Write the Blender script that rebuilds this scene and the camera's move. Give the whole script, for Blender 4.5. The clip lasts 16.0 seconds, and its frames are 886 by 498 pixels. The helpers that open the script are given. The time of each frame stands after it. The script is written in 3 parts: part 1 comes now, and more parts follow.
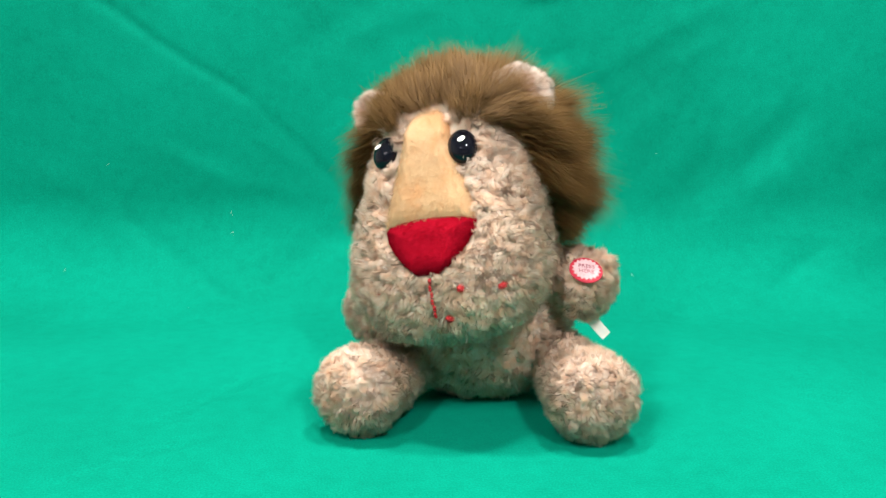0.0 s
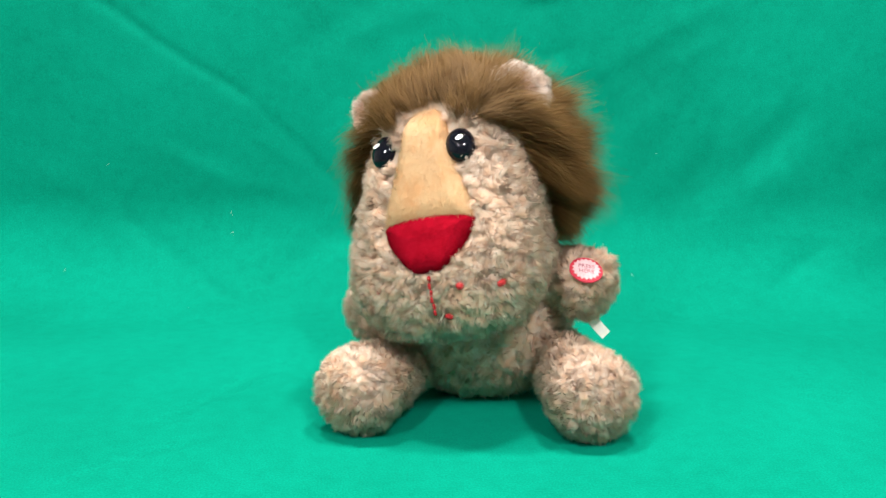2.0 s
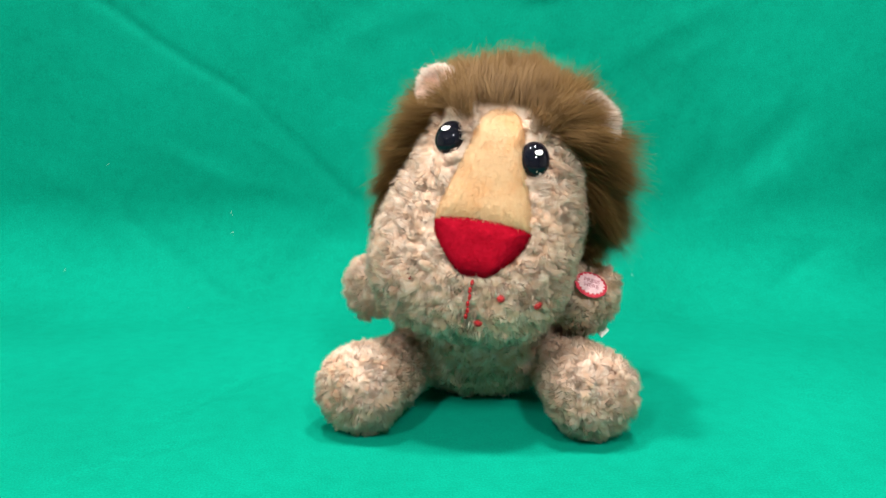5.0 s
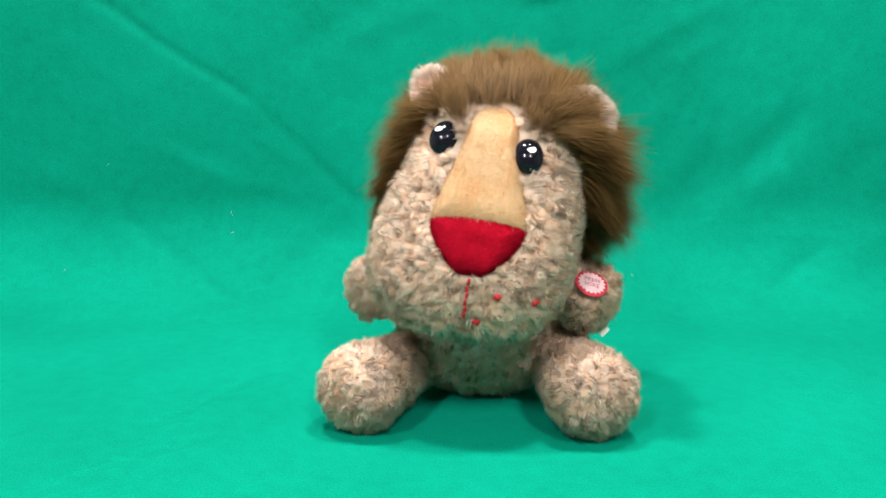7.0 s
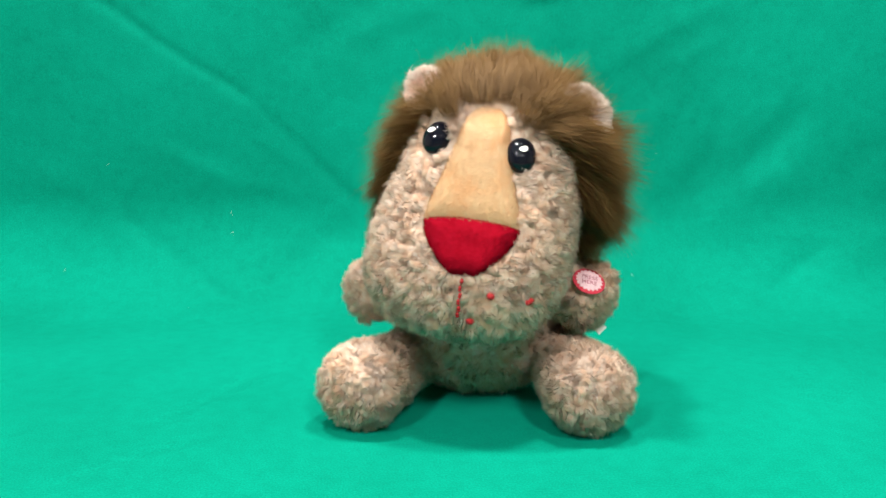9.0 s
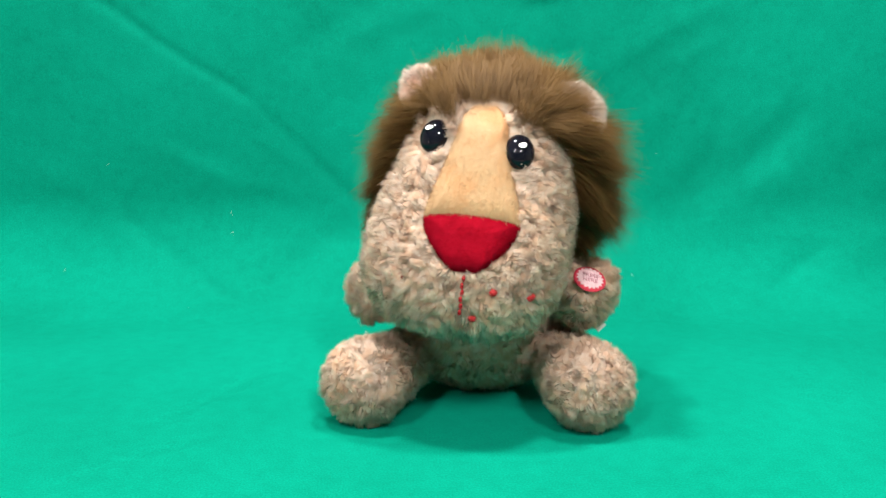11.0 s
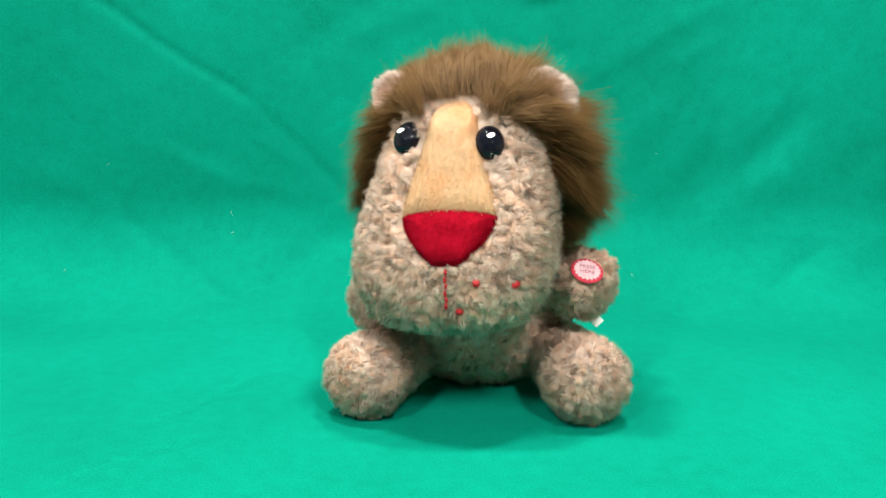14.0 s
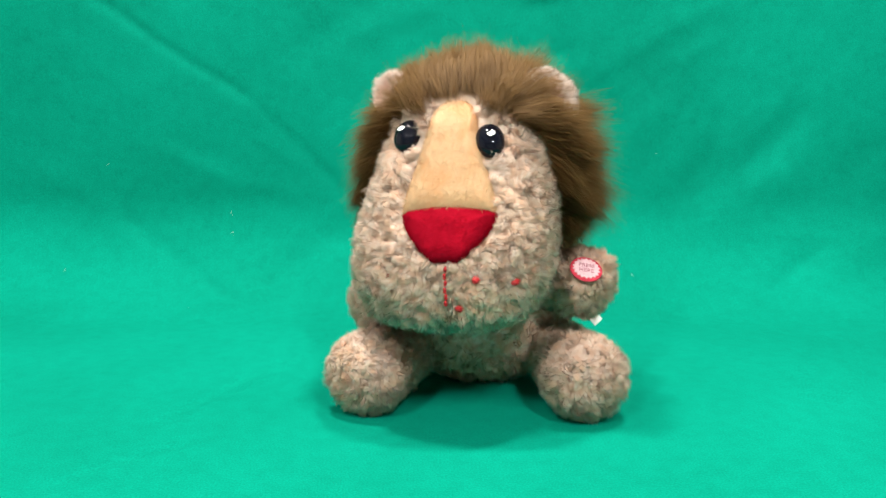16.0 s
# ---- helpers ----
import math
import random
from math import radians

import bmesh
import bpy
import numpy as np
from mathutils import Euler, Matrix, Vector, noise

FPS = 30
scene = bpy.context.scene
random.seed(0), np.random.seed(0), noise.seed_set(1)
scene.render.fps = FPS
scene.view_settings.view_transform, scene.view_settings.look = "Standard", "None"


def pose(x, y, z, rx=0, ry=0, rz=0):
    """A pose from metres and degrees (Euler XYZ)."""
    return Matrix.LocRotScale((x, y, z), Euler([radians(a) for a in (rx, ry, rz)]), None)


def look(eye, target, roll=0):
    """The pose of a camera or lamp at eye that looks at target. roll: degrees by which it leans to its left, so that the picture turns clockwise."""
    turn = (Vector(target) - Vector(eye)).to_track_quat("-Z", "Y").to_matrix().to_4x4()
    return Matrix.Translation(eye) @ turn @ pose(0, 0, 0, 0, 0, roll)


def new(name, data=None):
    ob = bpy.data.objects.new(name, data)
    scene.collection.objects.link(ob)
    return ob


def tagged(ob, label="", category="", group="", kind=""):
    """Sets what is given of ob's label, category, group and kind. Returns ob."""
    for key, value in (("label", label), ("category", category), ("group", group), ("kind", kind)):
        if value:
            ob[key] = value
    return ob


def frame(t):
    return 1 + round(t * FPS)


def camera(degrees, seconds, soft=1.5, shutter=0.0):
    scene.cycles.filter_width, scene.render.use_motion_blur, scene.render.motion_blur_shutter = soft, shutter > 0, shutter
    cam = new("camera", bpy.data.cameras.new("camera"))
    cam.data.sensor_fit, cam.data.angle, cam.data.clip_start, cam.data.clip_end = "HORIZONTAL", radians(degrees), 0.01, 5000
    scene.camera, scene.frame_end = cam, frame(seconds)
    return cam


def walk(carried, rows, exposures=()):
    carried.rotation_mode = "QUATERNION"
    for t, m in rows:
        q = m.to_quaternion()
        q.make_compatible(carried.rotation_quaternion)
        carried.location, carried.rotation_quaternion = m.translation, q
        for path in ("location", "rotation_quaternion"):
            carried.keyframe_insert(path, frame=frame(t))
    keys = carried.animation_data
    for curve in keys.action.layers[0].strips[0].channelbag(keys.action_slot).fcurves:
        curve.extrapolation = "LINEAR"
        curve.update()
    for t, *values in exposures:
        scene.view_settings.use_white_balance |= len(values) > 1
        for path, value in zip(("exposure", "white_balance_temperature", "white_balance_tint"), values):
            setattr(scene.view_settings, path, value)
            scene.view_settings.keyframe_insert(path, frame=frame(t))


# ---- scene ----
# ---- camera ----
cam = camera(62.0, 16.0, soft=1.5, shutter=0.4)
VIEW = pose(0, -0.6, 0.227, 80)
walk(cam, [(0, VIEW), (16.0, VIEW)])

# ---- world and lamps ----
world = bpy.data.worlds.new("world")
scene.world = world
world.use_nodes = True
world.node_tree.nodes["Background"].inputs[0].default_value = (1.0, 0.97, 0.93, 1)
world.node_tree.nodes["Background"].inputs[1].default_value = 0.02
scene.view_settings.exposure = 0.0

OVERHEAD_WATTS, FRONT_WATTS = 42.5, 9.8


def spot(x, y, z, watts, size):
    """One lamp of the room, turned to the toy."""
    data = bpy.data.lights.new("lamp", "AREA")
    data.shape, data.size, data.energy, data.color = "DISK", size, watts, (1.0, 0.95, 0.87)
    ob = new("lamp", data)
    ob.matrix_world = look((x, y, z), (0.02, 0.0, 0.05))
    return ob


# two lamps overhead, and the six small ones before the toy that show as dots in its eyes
for lamp_x, share in ((-0.36, 1.04), (0.32, 0.96)):
    spot(lamp_x, 0.0, 1.95, OVERHEAD_WATTS * share, 0.14)
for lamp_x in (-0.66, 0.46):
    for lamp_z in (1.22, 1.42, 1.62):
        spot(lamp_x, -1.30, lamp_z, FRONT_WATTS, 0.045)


# ---- materials ----
def material(name, rough=0.8):
    m = bpy.data.materials.new(name)
    m.use_nodes = True
    bsdf = m.node_tree.nodes["Principled BSDF"]
    bsdf.inputs["Roughness"].default_value = rough
    return m, m.node_tree.nodes, m.node_tree.links, bsdf


def add(nodes, kind, **values):
    n = nodes.new(kind)
    for key, value in values.items():
        n.inputs[key.replace("_", " ")].default_value = value
    return n


def ramp(nodes, links, source, stops):
    r = nodes.new("ShaderNodeValToRGB")
    while len(r.color_ramp.elements) < len(stops):
        r.color_ramp.elements.new(0.5)
    for e, (at, col) in zip(r.color_ramp.elements, stops):
        e.position, e.color = at, (*col, 1)
    links.new(source, r.inputs[0])
    return r.outputs[0]


def mix(nodes, links, fac, a, b, mode="MIX"):
    n = nodes.new("ShaderNodeMix")
    n.data_type, n.blend_type = "RGBA", mode
    if isinstance(fac, float):
        n.inputs[0].default_value = fac
    else:
        links.new(fac, n.inputs[0])
    for sock, value in ((n.inputs[6], a), (n.inputs[7], b)):
        if isinstance(value, tuple):
            sock.default_value = (*value, 1)
        else:
            links.new(value, sock)
    return n.outputs[2]


def fur_material(name, low, mid, high, patch, scale=130.0, rough=0.8, sheen=0.08, shine=0.25):
    """Pile: each strand has its own tone, and the pile drifts in colour over the surface."""
    m, nodes, links, bsdf = material(name, rough)
    geo, tex = nodes.new("ShaderNodeNewGeometry"), nodes.new("ShaderNodeTexCoord")
    tone = ramp(nodes, links, geo.outputs["Random Per Island"], ((0.0, low), (0.5, mid), (1.0, high)))
    n1 = add(nodes, "ShaderNodeTexNoise", Scale=scale, Detail=3.0)
    links.new(tex.outputs["Object"], n1.inputs["Vector"])
    drift = ramp(nodes, links, n1.outputs["Fac"], ((0.46, (0, 0, 0)), (0.62, (1, 1, 1))))
    out = mix(nodes, links, drift, tone, mix(nodes, links, 0.6, tone, patch))
    n2 = add(nodes, "ShaderNodeTexNoise", Scale=scale * 0.2, Detail=2.0)
    links.new(tex.outputs["Object"], n2.inputs["Vector"])
    grey = ramp(nodes, links, n2.outputs["Fac"], ((0.35, (0.86, 0.86, 0.88)), (0.65, (1, 1, 1))))
    tint = mix(nodes, links, 1.0, out, grey, "MULTIPLY")
    links.new(tint, bsdf.inputs["Base Color"])
    thin, both = nodes.new("ShaderNodeBsdfTranslucent"), nodes.new("ShaderNodeMixShader")
    links.new(tint, thin.inputs["Color"])
    both.inputs[0].default_value = 0.5
    links.new(bsdf.outputs[0], both.inputs[1])
    links.new(thin.outputs[0], both.inputs[2])
    links.new(both.outputs[0], nodes["Material Output"].inputs["Surface"])
    bsdf.inputs["Sheen Weight"].default_value = sheen
    bsdf.inputs["Sheen Roughness"].default_value = 0.45
    bsdf.inputs["Specular IOR Level"].default_value = shine
    return m


def cloth_material(name, dark, light, weave=760.0, bump=0.3):
    m, nodes, links, bsdf = material(name, 0.82)
    tex = nodes.new("ShaderNodeTexCoord")
    big = add(nodes, "ShaderNodeTexNoise", Scale=5.0, Detail=5.0)
    fine = add(nodes, "ShaderNodeTexNoise", Scale=weave, Detail=2.0)
    mottle = add(nodes, "ShaderNodeTexNoise", Scale=70.0, Detail=5.0, Roughness=0.7)
    for n in (big, fine, mottle):
        links.new(tex.outputs["Object"], n.inputs["Vector"])
    base = ramp(nodes, links, big.outputs["Fac"], ((0.3, dark), (0.7, light)))
    grain = ramp(nodes, links, fine.outputs["Fac"], ((0.3, (0.74, 0.74, 0.74)), (0.7, (1, 1, 1))))
    worn = ramp(nodes, links, mottle.outputs["Fac"], ((0.35, (0.90, 0.90, 0.90)), (0.60, (1, 1, 1))))
    body = mix(nodes, links, 1.0, base, grain, "MULTIPLY")
    links.new(mix(nodes, links, 1.0, body, worn, "MULTIPLY"), bsdf.inputs["Base Color"])
    b = add(nodes, "ShaderNodeBump", Strength=bump, Distance=0.0006)
    links.new(fine.outputs["Fac"], b.inputs["Height"])
    links.new(b.outputs["Normal"], bsdf.inputs["Normal"])
    bsdf.inputs["Specular IOR Level"].default_value = 0.02
    return m


def plain(name, col, rough=0.7, vary=0.12, scale=40.0, coat=0.0, shine=0.5):
    m, nodes, links, bsdf = material(name, rough)
    bsdf.inputs["Specular IOR Level"].default_value = shine
    tex, n = nodes.new("ShaderNodeTexCoord"), add(nodes, "ShaderNodeTexNoise", Scale=scale, Detail=4.0)
    links.new(tex.outputs["Object"], n.inputs["Vector"])
    links.new(ramp(nodes, links, n.outputs["Fac"], ((0.3, tuple(c * (1 - vary) for c in col)), (0.7, col))), bsdf.inputs["Base Color"])
    bsdf.inputs["Coat Weight"].default_value = coat
    return m


GREEN = cloth_material("green_cloth", (0.0006, 0.195, 0.131), (0.0008, 0.232, 0.159))
PLUSH = fur_material("tan_plush", (0.83, 0.63, 0.49), (0.90, 0.74, 0.61), (0.97, 0.89, 0.82), (0.84, 0.57, 0.39), 150.0, 0.55, 0.1, 0.5)
EAR_PLUSH = fur_material("pale_ear_plush", (0.88, 0.74, 0.66), (0.93, 0.83, 0.76), (0.96, 0.91, 0.87), (0.88, 0.70, 0.60))
EAR_PINK = fur_material("pink_ear_lining", (0.87, 0.62, 0.52), (0.92, 0.71, 0.61), (0.95, 0.80, 0.72), (0.85, 0.57, 0.47))
MANE = fur_material("brown_mane", (0.165, 0.090, 0.030), (0.230, 0.133, 0.048), (0.305, 0.184, 0.072), (0.19, 0.104, 0.036), 45.0, 0.6, 0.0)
VELOUR = fur_material("apricot_velour", (0.89, 0.63, 0.37), (0.92, 0.68, 0.42), (0.94, 0.73, 0.48), (0.90, 0.55, 0.28), 45.0)
RED_VELOUR = fur_material("red_velour", (0.40, 0.003, 0.018), (0.52, 0.004, 0.026), (0.62, 0.010, 0.042), (0.42, 0.003, 0.02), 60.0, 0.8, 0.0, 0.05)
RED_THREAD = plain("red_thread", (0.42, 0.006, 0.012), 0.7, 0.3, 900.0)
PINK_PATCH = plain("pink_patch_felt", (0.68, 0.45, 0.50), 0.8, 0.25, 420.0)
DARK_THREAD = plain("dark_red_thread", (0.36, 0.13, 0.18), 0.7, 0.2, 500.0)
RED_PATCH = plain("red_patch_felt", (0.50, 0.02, 0.05), 0.75, 0.3, 500.0)
WHITE_FABRIC = plain("white_tag_fabric", (0.82, 0.84, 0.82), 0.6, 0.08, 300.0)
LINT = plain("pale_lint", (0.42, 0.66, 0.56), 0.8, 0.2, 300.0)
BLACK_PLASTIC = plain("black_glossy_plastic", (0.004, 0.005, 0.010), 0.02, 0.2, 60.0, 0.0, 0.24)
WHITE_PAINT = plain("white_eye_paint", (0.90, 0.90, 0.90), 0.25, 0.03)
WALL_PAINT = plain("off_white_paint", (0.62, 0.60, 0.57), 0.9, 0.06, 6.0)
FLOOR_PAINT = plain("grey_floor", (0.22, 0.20, 0.18), 0.8, 0.15, 8.0)


# ---- mesh helpers ----
def mesh_of(name, verts, tris, normals):
    """A smooth triangle mesh from arrays, with the shading normals given."""
    verts, tris = np.asarray(verts, np.float32), np.asarray(tris, np.int32)
    me = bpy.data.meshes.new(name)
    me.vertices.add(len(verts))
    me.vertices.foreach_set("co", verts.ravel())
    me.loops.add(tris.size)
    me.loops.foreach_set("vertex_index", tris.ravel())
    me.polygons.add(len(tris))
    me.polygons.foreach_set("loop_start", np.arange(0, tris.size, 3, dtype=np.int32))
    me.polygons.foreach_set("loop_total", np.full(len(tris), 3, np.int32))
    me.polygons.foreach_set("use_smooth", np.ones(len(tris), bool))
    me.update(calc_edges=True)
    me.normals_split_custom_set_from_vertices(normals)
    return me


def link(name, verts, tris, mat, parent=None, label="", normals=None):
    if normals is None:
        normals = vertex_normals(np.asarray(verts, float), np.asarray(tris))
    ob = new(name, mesh_of(name, verts, tris, normals))
    ob.data.materials.append(mat)
    ob.parent = parent
    if label:
        tagged(ob, label)
    return ob


def joined(*pieces):
    verts, tris, base = [], [], 0
    for v, t, *_ in pieces:
        verts.append(v), tris.append(np.asarray(t) + base)
        base += len(v)
    return np.concatenate(verts), np.concatenate(tris)


def furred(name, mat, parent, label, *pieces):
    """One mesh of skins (v, t) and of pile (v, t, n), whose strands shade as the lock they belong to."""
    normals = np.concatenate([q[2] if len(q) > 2 else vertex_normals(np.asarray(q[0], float), np.asarray(q[1])) for q in pieces])
    v, t = joined(*pieces)
    return link(name, v, t, mat, parent, label, normals)


def grid_tris(rows, cols, wrap=False):
    """Triangles of a grid of rows x cols vertices; wrap closes each row."""
    r, c = np.meshgrid(np.arange(rows - 1), np.arange(cols if wrap else cols - 1), indexing="ij")
    a, b = (r * cols + c).ravel(), (r * cols + (c + 1) % cols).ravel()
    d, e = a + cols, b + cols
    return np.concatenate([np.stack([a, b, e], 1), np.stack([a, e, d], 1)])


def vertex_normals(v, t):
    n = np.zeros_like(v)
    f = np.cross(v[t[:, 1]] - v[t[:, 0]], v[t[:, 2]] - v[t[:, 0]])
    for k in range(3):
        np.add.at(n, t[:, k], f)
    return n / np.maximum(np.linalg.norm(n, axis=1, keepdims=True), 1e-12)


def unit(a):
    return a / np.maximum(np.linalg.norm(a, axis=-1, keepdims=True), 1e-9)


def scatter(v, t, count, rng):
    """Random places on a mesh, with their normals."""
    n = vertex_normals(v, t)
    area = np.linalg.norm(np.cross(v[t[:, 1]] - v[t[:, 0]], v[t[:, 2]] - v[t[:, 0]]), axis=1)
    pick = t[rng.choice(len(t), count, p=area / area.sum())]
    a, b = rng.random((2, count, 1))
    flip = a + b > 1
    a, b = np.where(flip, 1 - a, a), np.where(flip, 1 - b, b)
    w = (1 - a - b, a, b)
    return sum(w[k] * v[pick[:, k]] for k in range(3)), unit(sum(w[k] * n[pick[:, k]] for k in range(3)))


def strands(root, tip, sag, width, facing, rings=1):
    """Fine flat fibres, pointed at both ends, their flat side turned roughly to facing; sag bows their middle."""
    n = len(root)
    axis = unit(tip - root)
    side = unit(np.cross(axis, facing) + 1e-6)
    points = [root]
    for k in range(rings):
        s = (k + 1) / (rings + 1)
        mid = root + (tip - root) * s + sag * (4 * s * (1 - s))
        r = (width * (1 - 0.3 * k))[:, None]
        points += [mid - r * side, mid + r * side]
    points.append(tip)
    per = 2 * rings + 2
    v = np.stack(points, 1).reshape(-1, 3)
    local = [(0, 2, 1), (per - 3, per - 2, per - 1)]
    for k in range(rings - 1):
        a = 1 + 2 * k
        local += [(a, a + 1, a + 2), (a + 1, a + 3, a + 2)]
    t = (np.arange(n)[:, None, None] * per + np.array(local)[None]).reshape(-1, 3)
    return v, t


def pile(v, t, clumps, per, length, rng, keep=None, spread=0.0040, width=0.00021, comb=(0, 0, -0.25), wild=0.62, fluff=0.8):
    """Curly plush pile on a skin: small twisted locks of strands."""
    c, n = scatter(v, t, clumps * 5, rng)
    area = 0.5 * np.linalg.norm(np.cross(v[t[:, 1]] - v[t[:, 0]], v[t[:, 2]] - v[t[:, 0]]), axis=1).sum()
    cell = np.floor(c / (0.95 * math.sqrt(area / clumps))).astype(int)
    even = np.sort(np.unique(cell, axis=0, return_index=True)[1])
    c, n = c[even], n[even]
    if keep is not None:
        ok = keep(c)
        c, n = c[ok], n[ok]
    k = len(c)
    lean = unit(n * 0.8 + np.array(comb) + wild * rng.normal(size=(k, 3)))
    lean = unit(lean + n * np.maximum(0, 0.40 - (lean * n).sum(1, keepdims=True)))
    size = length * rng.uniform(0.68, 1.26, (k, 1, 1))
    off = rng.normal(size=(k, per, 3)) * spread * 0.5
    off -= (off * lean[:, None]).sum(2, keepdims=True) * lean[:, None]
    root = c[:, None] + off - n[:, None] * 0.001
    tip = c[:, None] + lean[:, None] * size * rng.uniform(0.72, 1.05, (k, per, 1)) + off * fluff
    tip += rng.normal(size=(k, per, 3)) * length * 0.10
    bow = rng.normal(size=(k, 1, 3))
    sag = bow * size * 0.16 + rng.normal(size=(k, per, 3)) * length * 0.04
    w = width * rng.uniform(0.7, 1.3, k * per)
    facing = np.repeat(n, per, 0) + 0.35 * rng.normal(size=(k * per, 3))
    sv, st = strands(root.reshape(-1, 3), tip.reshape(-1, 3), sag.reshape(-1, 3), w, facing)
    cc, nn, ll = (np.repeat(q, per * 4, 0) for q in (c, n, lean))
    rel = sv - cc
    along = (rel * ll).sum(1, keepdims=True)
    side = (rel - along * ll) / spread
    return sv, st, unit(1.2 * nn + 0.6 * np.clip(side, -1.4, 1.4) + 0.35 * ll * np.clip(along / length, 0, 1))


def nap(v, t, count, length, width, comb, rng, wild=0.5):
    """Short velour nap."""
    c, n = scatter(v, t, count, rng)
    lean = unit(0.35 * n + np.array(comb) + wild * rng.normal(size=c.shape))
    lean = unit(lean + n * np.maximum(0, 0.12 - (lean * n).sum(1, keepdims=True)))
    tip = c + lean * length * rng.uniform(0.6, 1.2, (count, 1))
    sv, st = strands(c - n * 0.0002, tip, np.zeros_like(c), width * rng.uniform(0.7, 1.3, count), n + 0.3 * rng.normal(size=n.shape))
    return sv, st, np.repeat(unit(n + 0.14 * rng.normal(size=n.shape)), 4, 0)


def tube_skin(path, radii, around=28):
    """A closed rounded sleeve along a polyline with a radius at each point."""
    path = np.array(path, float)
    steps = np.gradient(path, axis=0)
    axis = unit(steps)
    side = unit(np.cross(axis, (0.0, 0.0, 1.0)))
    up = np.cross(side, axis)
    q = np.linspace(0, 2 * math.pi, around, endpoint=False)
    rings = path[:, None] + np.array(radii)[:, None, None] * (side[:, None] * np.cos(q)[None, :, None] + up[:, None] * np.sin(q)[None, :, None])
    v = rings.reshape(-1, 3)
    n = len(path)
    t = grid_tris(n, around, True)[:, ::-1]
    v = np.concatenate([v, path[:1], path[-1:]])
    a, b = np.arange(around), (np.arange(around) + 1) % around
    t = np.concatenate([t, np.stack([a, b, np.full(around, n * around)], 1), np.stack([b, a, np.full(around, n * around + 1)], 1)[:, :] + np.array([(n - 1) * around, (n - 1) * around, 0])])
    return outward(v, t)


def outward(v, t):
    """Turns the faces of a closed skin to the outside."""
    vol = np.einsum("ij,ij->i", v[t[:, 0]], np.cross(v[t[:, 1]], v[t[:, 2]])).sum()
    return v, (t if vol > 0 else t[:, ::-1])


def blob(centre, radii, rings=36, around=48, power=2.0):
    """A rounded solid, an ellipsoid for power 2 and boxier above."""
    a = np.linspace(-math.pi / 2, math.pi / 2, rings)[:, None]
    b = np.linspace(0, 2 * math.pi, around, endpoint=False)[None]
    e = 2.0 / power
    bend = lambda s: np.sign(s) * np.abs(s) ** e
    x, y, z = bend(np.cos(a)) * bend(np.cos(b)), bend(np.cos(a)) * bend(np.sin(b)), bend(np.sin(a)) + 0 * b
    v = (np.stack([x, y, z], 2) * np.array(radii) + np.array(centre)).reshape(-1, 3)
    return outward(v, grid_tris(rings, around, True))


def spline(xs, ys, at):
    """Smooth values through a few stations."""
    xs, ys = np.array(xs, float), np.array(ys, float)
    m = np.gradient(ys, xs)
    i = np.clip(np.searchsorted(xs, at) - 1, 0, len(xs) - 2)
    h = xs[i + 1] - xs[i]
    s = (at - xs[i]) / h
    return ys[i] * (1 + 2 * s) * (1 - s) ** 2 + h * m[i] * s * (1 - s) ** 2 + ys[i + 1] * s * s * (3 - 2 * s) + h * m[i + 1] * s * s * (s - 1)


# ---- the room ----
def slab(name, x0, x1, y0, y1, z0, z1, mat, label):
    bm = bmesh.new()
    bmesh.ops.create_cube(bm, size=1, matrix=Matrix.LocRotScale(((x0 + x1) / 2, (y0 + y1) / 2, (z0 + z1) / 2), None, (x1 - x0, y1 - y0, z1 - z0)))
    me = bpy.data.meshes.new(name)
    bm.to_mesh(me)
    bm.free()
    ob = new(name, me)
    me.materials.append(mat)
    return tagged(ob, label, name.split("_")[0], kind="structure")


slab("floor", -2.2, 2.2, -3.2, 0.9, -0.10, -0.004, FLOOR_PAINT, "plain grey floor under the green cloth")
slab("wall_north", -2.2, 2.2, 0.9, 1.0, -0.004, 2.1, WALL_PAINT, "plain off-white wall behind the green cloth")
slab("wall_south", -2.2, 2.2, -3.3, -3.2, -0.004, 2.1, WALL_PAINT, "plain off-white wall behind the camera")
slab("wall_west", -2.3, -2.2, -3.3, 1.0, -0.004, 2.1, WALL_PAINT, "plain off-white side wall")
slab("wall_east", 2.2, 2.3, -3.3, 1.0, -0.004, 2.1, WALL_PAINT, "plain off-white side wall")
slab("ceiling", -2.3, 2.3, -3.3, 1.0, 2.1, 2.2, WALL_PAINT, "plain off-white ceiling")

# The cloth lies flat and sweeps up behind the toy: (x, s) with s along the sheet.
SWEEP_Y, SWEEP_R, SWEEP_A = 0.20, 0.14, radians(87)
